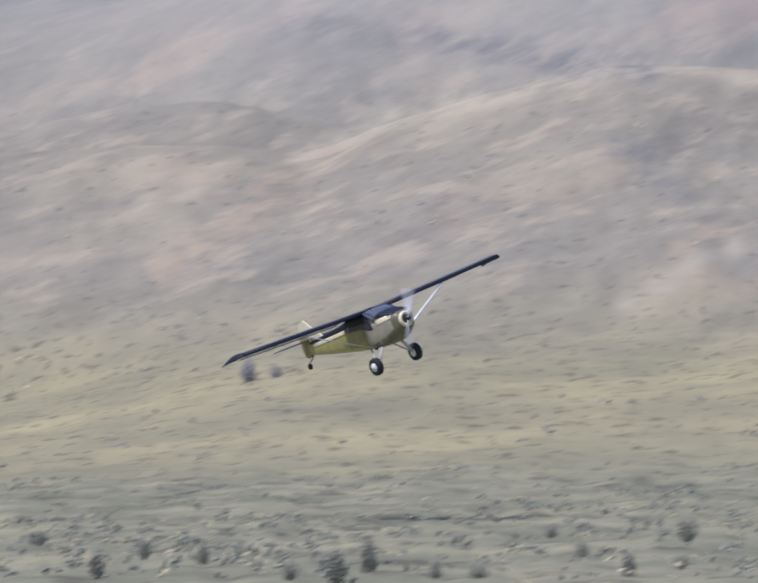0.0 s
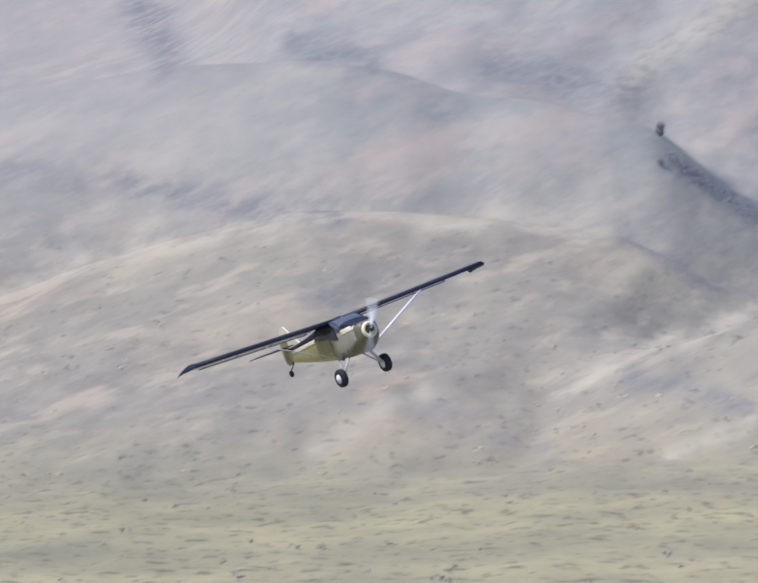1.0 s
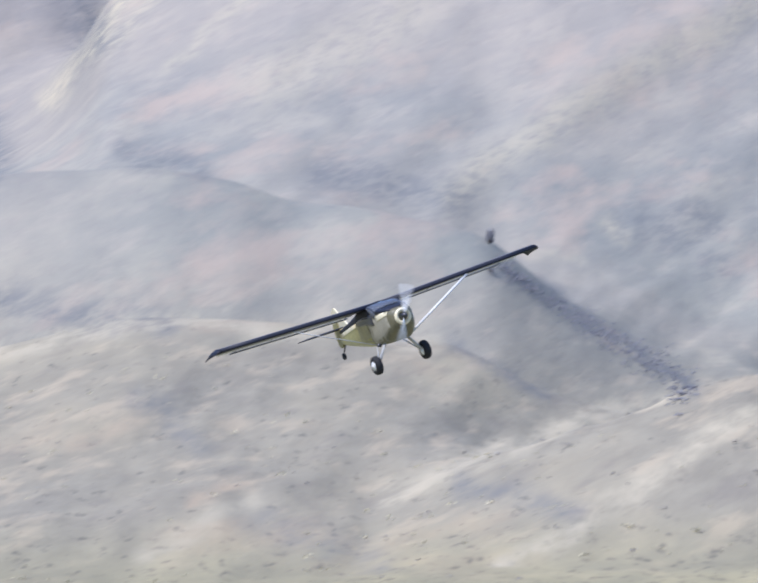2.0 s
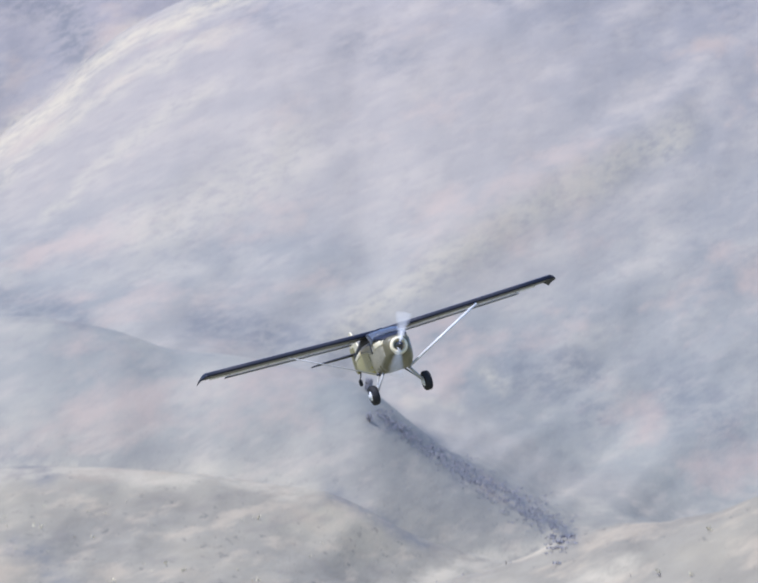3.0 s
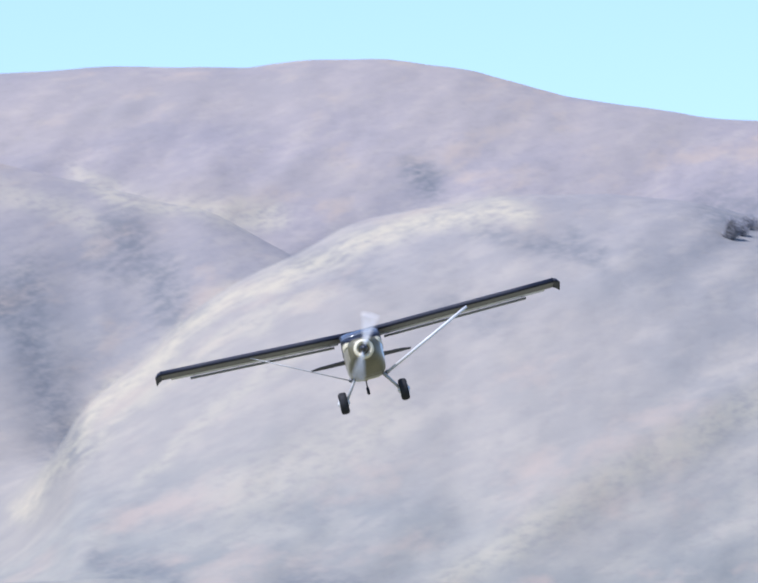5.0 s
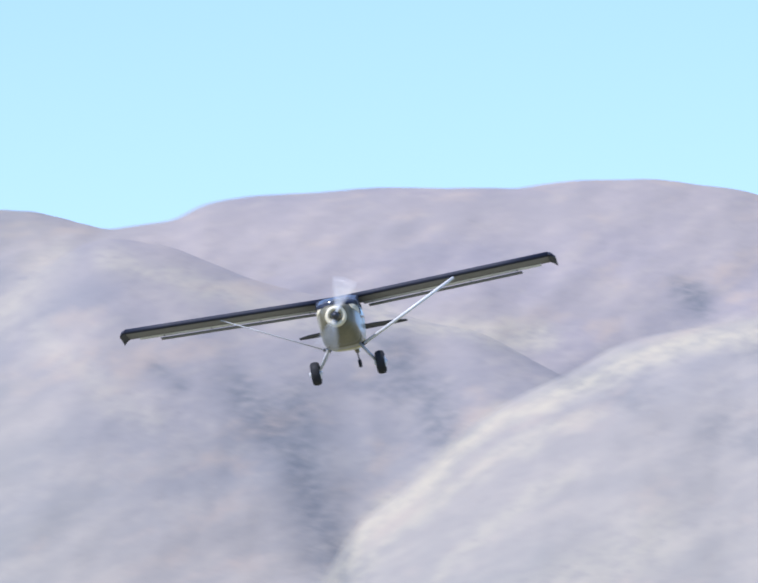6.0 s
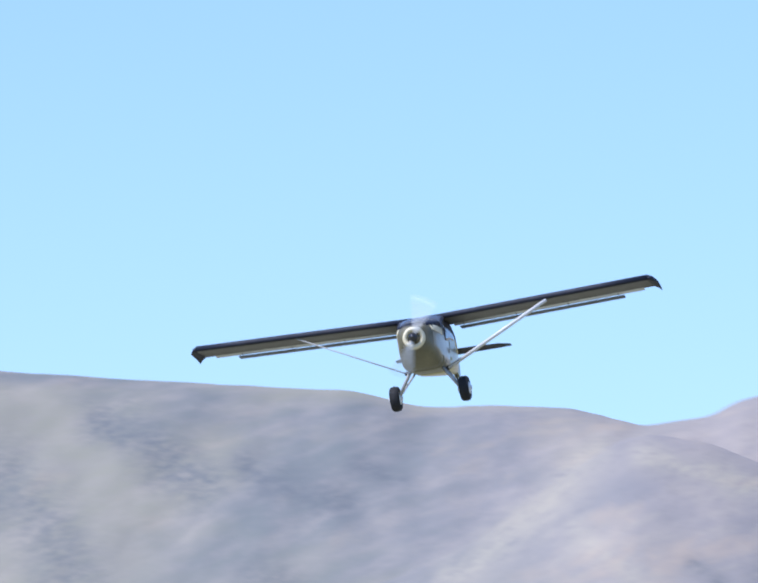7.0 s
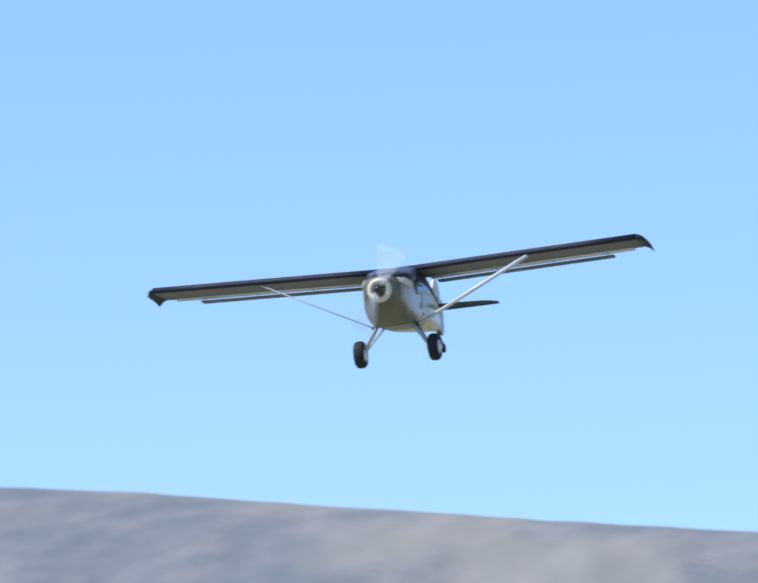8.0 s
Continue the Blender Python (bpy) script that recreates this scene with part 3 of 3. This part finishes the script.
        # painted sun glints: pale strips along the upper flanks of the cowling and of the rear fuselage
        for xs, z0, z1, wide in (((1.52, 1.36, 1.20, 1.04, 0.88), -0.45, -0.49, 0.07), ((-0.80, -1.3, -1.9, -2.5, -3.05), -0.40, -0.42, 0.052)):
            zs = [z0 + (z1 - z0) * k / (len(xs) - 1) for k in range(len(xs))]
            part("flank_glint", skin(s, [(x, z + wide) for x, z in zip(xs, zs)] + [(x, z - wide) for x, z in reversed(list(zip(xs, zs)))], 0.009), IVORY, body, "pale sun glint painted along the flank")
    # nose ring, opening and spinner
    nose = (1.70, 0, -0.675)
    part("intake_ring", lathe([(-0.05, 0.125), (0.02, 0.125), (0.065, 0.14), (0.09, 0.165), (0.095, 0.19), (0.08, 0.215), (0.04, 0.235), (-0.04, 0.245), (-0.08, 0.235), (-0.05, 0.125)], at=nose), IVORY, body,
         "bright white ring round the cowl opening")
    part("intake_opening", lathe([(-0.02, 0.135), (0.0, 0.135)], at=nose), BLACK, body, "dark cooling opening")
    prop = new("propeller")
    prop.parent = body
    prop.location = (1.85, 0, -0.675)
    part("spinner", lathe([(-0.06, 0.09), (0.0, 0.095), (0.06, 0.075), (0.11, 0.035), (0.125, 0.004)], n=20), STEEL, prop, "small dark spinner")
    for s in (1, -1):
        rings = []
        for r, c, th, tw in ((0.06, 0.07, 0.035, 50), (0.2, 0.11, 0.028, 38), (0.45, 0.125, 0.02, 24), (0.7, 0.10, 0.014, 16), (0.86, 0.06, 0.008, 13)):
            ring = []
            for k in range(10):
                a = 2 * math.pi * k / 10
                u, v = c / 2 * math.cos(a), th / 2 * math.sin(a)
                ca, sa = math.cos(radians(tw)), math.sin(radians(tw))
                ring.append((v * ca + u * sa, s * (u * ca - v * sa), s * r))
            rings.append(ring)
        part("blade", loft(rings), WHITE, prop, "pale painted propeller blade")
    # wing, in two panels with drooped tips
    for s in (1, -1):
        ys = [0.06, 1.2, 2.4, 3.6, 4.71]
        wing = part("wing", loft([foil(0.42, -0.66, s * y, dihedral(y), 0.13) for y in ys]), UNDER, body, "dark fabric wing panel")
        part("leading_edge", loft([foil(0.432, 0.20, s * y, dihedral(y) + 0.005, 0.52) for y in ys]), NAVY, wing, "dark blue leading edge")
        part("wing_tip", loft([foil(0.42, -0.66, s * 4.71, dihedral(4.71), 0.131), foil(0.38, -0.70, s * 4.79, dihedral(4.71) - 0.01, 0.11, 0.03),
                               foil(0.20, -0.75, s * 4.86, dihedral(4.71) - 0.04, 0.07, 0.06)]),
             NAVY, wing, "dark blue drooped wing tip")
        # added white strip: the bright halo between wing and flaperon
        part("halo_strip", loft([foil(-0.57, -0.76, s * y, dihedral(y) - 0.004, 0.10, 0.02) for y in (0.5, 2.4, 4.5)]), WHITE, wing, "white strip added for the bright halo before the flaperon")
        flap = part("flaperon", loft([foil(-0.76, -1.02, s * y, dihedral(y) - 0.05, 0.11, 0.012) for y in (0.60, 2.3, 4.05)]), FLAP, wing, "grey narrow flaperon below the trailing edge")
        for y in (0.7, 1.8, 2.9, 3.95):
            part("hanger", tube([(-0.60, s * y, dihedral(y) - 0.01), (-0.84, s * y, dihedral(y) - 0.045)], 0.006, 6), STEEL, flap)
        # matching struts: left one painted sunlit white, right one thinned and greyed as shaded
        strut = part("wing_strut", tube([(0.40, s * 0.43, -1.16), (0.37, s * 2.60, -0.08)], 0.036 if s > 0 else 0.013, 10, 1.5), WHITE if s > 0 else LEG, body,
                     "wing strut painted white as in sun" if s > 0 else "wing strut made thin and grey as in shade")
        part("strut_fitting", tube([(0.40, s * 0.38, -1.18), (0.40, s * 0.47, -1.135)], 0.045, 8), STEEL, strut)
        # undercarriage
        gear = part("landing_gear_leg", tube([(0.60, s * 0.34, -1.17), (0.52, s * 0.64, -1.62)], 0.034, 8, 2.2), LEG, body, "pale grey landing gear leg")
        part("drag_strut", tube([(0.02, s * 0.34, -1.12), (0.47, s * 0.64, -1.62)], 0.022, 8), LEG, gear)
        wheel = part("wheel", lathe([(-0.085, 0.13), (-0.10, 0.17), (-0.098, 0.215), (-0.07, 0.25), (0, 0.262), (0.07, 0.25), (0.098, 0.215), (0.10, 0.17), (0.085, 0.13)],
                                    axis="y", at=(0.50, s * 0.72, -1.65)), RUBBER, body, "fat black tyre")
        part("hub", lathe([(-0.145, 0.015), (-0.143, 0.045), (-0.11, 0.06), (-0.108, 0.11), (-0.088, 0.132), (0.088, 0.132), (0.108, 0.11), (0.11, 0.06), (0.143, 0.045), (0.145, 0.015)], axis="y", at=(0.50, s * 0.72, -1.65)), WHITE, wheel, "white wheel hub")
    part("centre_section", loft([foil(0.42, -0.66, y, -0.10, 0.125) for y in (-0.062, 0.062)]), NAVY, body, "dark joint between the wing panels")
    # tail
    for s in (1, -1):
        part("tailplane", loft([foil(-2.90, -3.62, s * 0.04, -0.23, 0.05), foil(-2.96, -3.62, s * 0.5, -0.225, 0.05), foil(-3.10, -3.62, s * 1.0, -0.22, 0.05),
                                foil(-3.30, -3.58, s * 1.22, -0.22, 0.05)]), NAVY, body, "dark blue tailplane")

    def plate(q, th):
        bm = bmesh.new()
        a = [bm.verts.new((x, -th, z)) for x, z in q]
        b = [bm.verts.new((x, th, z)) for x, z in q]
        bm.faces.new(a)
        bm.faces.new(b[::-1])
        for i in range(len(q)):
            bm.faces.new((a[i], a[(i + 1) % len(q)], b[(i + 1) % len(q)], b[i]))
        return bm
    part("fin", plate([(-2.55, -0.26), (-2.95, 0.06), (-3.18, 0.30), (-3.27, 0.37), (-3.31, 0.38), (-3.31, -0.3)], 0.022), IVORY, body, "pale cream fin", smooth=False)
    rudder = part("rudder", plate([(-3.32, 0.38), (-3.50, 0.34), (-3.64, 0.20), (-3.70, -0.02), (-3.32, -0.02)], 0.021), IVORY, body, "pale cream upper rudder", smooth=False)
    part("lower_rudder", plate([(-3.32, -0.024), (-3.702, -0.024), (-3.74, -0.22), (-3.76, -0.45), (-3.71, -0.64), (-3.60, -0.72), (-3.50, -0.70), (-3.32, -0.60)], 0.05), DOOR, rudder, "olive lower rudder", smooth=False)
    spring = part("tail_spring", tube([(-3.35, 0, -0.66), (-3.56, 0, -0.78), (-3.72, 0, -0.85)], 0.018, 6), STEEL, body)
    part("tail_wheel", lathe([(-0.035, 0.03), (-0.035, 0.08), (0, 0.10), (0.035, 0.08), (0.035, 0.03)], n=18, axis="y", at=(-3.77, 0, -0.94)), RUBBER, spring)
    return body, prop


PLANE, PROP = build_aeroplane()


# ---- plants on the valley floor and the hills ----
def leaf_cloud(verts, faces, rng, at, wide, high, count, size):
    """Adds a domed clump of small tilted leaves, with an uneven outline and gaps, to a mesh under way."""
    lobes = [(rng.uniform(-0.5, 0.5) * wide, rng.uniform(-0.5, 0.5) * wide, rng.uniform(0.35, 0.75) * high, rng.uniform(0.35, 0.6)) for _ in range(4)]
    for _ in range(count):
        lx, ly, lz, lr = lobes[rng.randrange(4)]
        u = Vector((rng.gauss(0, 1), rng.gauss(0, 1), rng.gauss(0, 1))).normalized() * rng.uniform(0.5, 1.0) * lr
        c = Vector((at[0] + lx + u.x * wide * 0.5, at[1] + ly + u.y * wide * 0.5, at[2] + max(0.03 * high, lz + u.z * high * 0.5)))
        a = Vector((rng.uniform(-1, 1), rng.uniform(-1, 1), rng.uniform(-0.3, 1))).normalized() * size * rng.uniform(0.6, 1.4)
        b = a.orthogonal().normalized() * size * rng.uniform(0.3, 0.7)
        n = len(verts)
        verts += [c - a * 0.5 - b * 0.3, c + b * 0.5, c + a * 0.5, c - b * 0.5]
        faces.append((n, n + 1, n + 2, n + 3))


def crown_leaves(rng, wide, high, foot, count, size):
    """A full, uneven crown of many small leaves over its foot, denser inside."""
    v, f = [], []
    ph = [rng.uniform(0, 6.28) for _ in range(5)]
    for _ in range(count):
        u = Vector((rng.gauss(0, 1), rng.gauss(0, 1), rng.gauss(0, 1))).normalized()
        az = math.atan2(u.y, u.x)
        lobe = 0.80 + 0.13 * math.sin(2 * az + ph[0] + 2 * u.z) + 0.10 * math.sin(4 * az + ph[1] - 3 * u.z) + 0.10 * math.sin(5 * u.z + ph[2] + az)
        u = u * lobe * rng.uniform(0.12, 1.0) ** 0.45
        c = Vector((u.x * wide * 0.5, u.y * wide * 0.5, foot + (high - foot) * (0.34 + (0.62 if u.z > 0 else 0.42) * u.z)))
        a = Vector((rng.uniform(-1, 1), rng.uniform(-1, 1), rng.uniform(-0.3, 1))).normalized() * size * rng.uniform(0.6, 1.4)
        b = a.orthogonal().normalized() * size * rng.uniform(0.4, 0.8)
        n = len(v)
        v += [c - a * 0.5 - b * 0.3, c + b * 0.5, c + a * 0.5, c - b * 0.5]
        f.append((n, n + 1, n + 2, n + 3))
    return v, f


def mesh_of(name, verts, faces, material):
    me = bpy.data.meshes.new(name)
    me.from_pydata([tuple(v) for v in verts], [], faces)
    me.materials.append(material)
    return me


def shrub(az, el, wide, high, name, label, material, seed, group):
    rng = random.Random(seed)
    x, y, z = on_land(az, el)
    root = new(name)
    root.location = (x, y, z)
    tagged(root, label, "shrub", group)
    for k in range(5):
        a = 2 * math.pi * k / 5 + rng.uniform(-0.4, 0.4)
        r = wide * 0.28
        tip = (r * math.cos(a), r * math.sin(a), high * 0.6)
        part("stem", tube([(0, 0, -0.05 * high), (tip[0] * 0.4, tip[1] * 0.4, high * 0.3), tip], [0.03 * wide, 0.02 * wide, 0.008 * wide], 5), BARK, root)
    v, f = crown_leaves(rng, wide * 1.15, high, -0.05 * high, 1500, 0.055 * max(wide, high))
    crown = new("leaves", mesh_of("leaves", v, f, material))
    crown.parent = root
    return root


def tree(az, el, wide, high, label, seed, group=""):
    rng = random.Random(seed)
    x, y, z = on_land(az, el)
    root = new("tree")
    root.location = (x, y, z)
    tagged(root, label, "tree", group)
    part("trunk", tube([(0, 0, -0.3), (0.04 * wide, 0, high * 0.35), (-0.02 * wide, 0.03 * wide, high * 0.8)], [0.06 * high, 0.045 * high, 0.015 * high], 8), BARK, root)
    for k in range(5):
        a = 2 * math.pi * k / 5 + rng.uniform(-0.5, 0.5)
        h0 = high * rng.uniform(0.25, 0.55)
        part("limb", tube([(0.02 * wide, 0, h0), (0.36 * wide * math.cos(a), 0.36 * wide * math.sin(a), h0 + high * 0.22)], [0.022 * high, 0.008 * high], 5), BARK, root)
    v, f = crown_leaves(rng, wide * 1.1, high * 1.04, 0.02 * high, 5200, 0.05 * high)
    crown = new("crown", mesh_of("crown", v, f, LEAF))
    crown.parent = root
    return root


def bearing(x):
    return math.degrees((x - BASE) * UNIT)


def rise(h):
    return math.degrees(h * UNIT)


def scatter(name, label, material, count, x_range, d_range, size, leaves, seed):
    rng = random.Random(seed)
    v, f = [], []
    made = 0
    while made < count:
        d = rng.uniform(*d_range)
        bx = rng.uniform(*x_range)
        patch = float(fbm(np.array([bx / 140 + seed]), np.array([d / 45.0]), 3)[0])
        if patch < rng.uniform(-0.12, 0.2):
            continue
        made += 1
        p = ground_at(bearing(bx), d)
        w = size[0] + (size[1] - size[0]) * rng.random() ** 2.2
        leaf_cloud(v, f, rng, (p[0], p[1], p[2] - 0.05 * w), w, w * rng.uniform(0.5, 0.9), leaves, w * 0.34)
    tagged(new(name, mesh_of(name, v, f, material)), label, "vegetation", kind="stuff")


# sagebrush in front: bearing step, height step of its foot, width, height
for i, (bx, bh, w, h) in enumerate([(52, -262, 0.34, 0.62), (-43, -252, 0.25, 0.30), (657, -245, 0.26, 0.42), (767, -232, 0.30, 0.30),
                                    (777, -172, 0.5, 0.62), (-343, -210, 0.26, 0.45), (-223, -220, 0.26, 0.44), (257, -250, 0.2, 0.3),
                                    (347, -250, 0.32, 0.24), (-443, -250, 0.24, 0.5), (497, -165, 0.42, 0.4), (120, -236, 0.3, 0.64),
                                    (560, -205, 0.3, 0.35), (-560, -180, 0.5, 0.35)]):
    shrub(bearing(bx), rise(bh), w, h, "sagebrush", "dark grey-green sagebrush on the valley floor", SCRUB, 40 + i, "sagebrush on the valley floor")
scatter("scrub", "low grey-green scrub over the valley floor", SCRUB, 1100, (-700, 1500), (126, 430), (0.12, 0.40), 22, 3)
scatter("dry_grass", "pale dry grass tufts over the valley floor", TUFT, 800, (-700, 1500), (124, 520), (0.10, 0.30), 14, 4)
scatter("meadow_scrub", "sparse scrub in the yellow meadow", SAGE, 120, (-750, 1900), (430, 860), (0.4, 0.9), 16, 5)
scatter("hill_brush", "sparse brush on the near hillsides", SAGE, 80, (-750, 2100), (860, 1010), (0.4, 0.9), 16, 6)
scatter("pale_rocks_and_grass", "pale dry clumps on the near hillsides", TUFT, 260, (-750, 2100), (860, 1090), (0.4, 1.1), 12, 7)
for i, (bx, bh, w, h) in enumerate([(-129, 160, 1.5, 2.3), (-72, 168, 1.3, 1.4), (1368, 905, 1.8, 2.2)]):
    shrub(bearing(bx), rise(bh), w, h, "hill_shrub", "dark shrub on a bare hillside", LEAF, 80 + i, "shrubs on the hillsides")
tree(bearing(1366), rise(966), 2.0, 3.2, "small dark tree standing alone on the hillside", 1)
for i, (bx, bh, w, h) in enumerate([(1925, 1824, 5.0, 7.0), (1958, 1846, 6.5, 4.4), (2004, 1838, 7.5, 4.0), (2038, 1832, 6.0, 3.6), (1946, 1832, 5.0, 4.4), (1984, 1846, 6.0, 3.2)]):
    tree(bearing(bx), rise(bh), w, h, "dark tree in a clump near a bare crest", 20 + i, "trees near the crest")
# grey leaf clumps that follow the gully and stand in for its shade
rng = random.Random(9)
tv, tf = [], []
for k in range(760):
    s = rng.random()
    gx = 1385 + 395 * s + rng.gauss(0, 10)
    gh = 925 - 255 * s ** 0.9 + rng.gauss(0, 8) * (0.5 + 2.4 * s)
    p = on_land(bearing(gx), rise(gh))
    w = rng.uniform(0.6, 1.7)
    leaf_cloud(tv, tf, rng, p, w, w * 0.17, 40, w * 0.2)
tagged(new("gully_shade", mesh_of("gully_shade", tv, tf, GULLY)), "grey leaf clumps added as the shade along a dry gully", "vegetation", kind="stuff")


# ---- movement ----
def motions():
    # seconds, place, bank, nose (negative is up), heading
    rows = [
        (0.0, -2.59, 259.75, 6.01, 18.47, -11.34, -57.53), (0.5, 1.62, 255.38, 7.88, 18.54, -10.44, -62.12),
        (1.0, 5.27, 250.96, 9.65, 18.72, -9.00, -66.63), (1.5, 8.39, 246.48, 11.24, 18.93, -7.64, -70.97),
        (2.0, 10.71, 241.95, 12.67, 18.37, -6.54, -74.82), (2.2, 11.55, 240.10, 13.27, 18.20, -6.15, -76.24),
        (3.3, 13.72, 229.58, 16.14, 15.74, -4.07, -84.48), (3.5, 13.74, 227.52, 16.65, 15.46, -3.92, -85.93),
        (4.0, 13.20, 222.16, 17.89, 15.14, -3.64, -88.98), (4.5, 11.83, 216.46, 19.09, 14.24, -3.28, -91.51),
        (5.0, 9.54, 210.41, 20.18, 13.54, -2.85, -93.11), (5.2, 8.36, 207.90, 20.67, 13.05, -2.74, -93.67),
        (6.3, -0.02, 193.02, 23.04, 9.03, -2.18, -96.66), (6.5, -1.97, 190.28, 23.51, 8.59, -2.01, -97.03),
        (6.8, -5.22, 186.17, 24.16, 8.20, -1.76, -97.52), (7.0, -6.79, 183.44, 24.57, 7.81, -1.66, -97.65),
        (7.3, -10.08, 179.25, 25.35, 7.01, -1.41, -97.82), (7.5, -12.28, 176.43, 25.68, 6.41, -1.29, -97.64),
        (7.8, -15.67, 172.12, 26.32, 5.28, -1.12, -97.17), (8.0, -18.05, 169.18, 26.73, 4.49, -1.01, -96.66)]
    walk(PLANE, [(t, pose(*r)) for t, *r in rows])
    # the propeller spins faster as the engine is opened up
    walk(PROP, [(k / 30, pose(1.85, 0, -0.675, (60 * k if k < 165 else 60 * 165 + 84 * (k - 165)) - 25)) for k in range(241)])


motions()
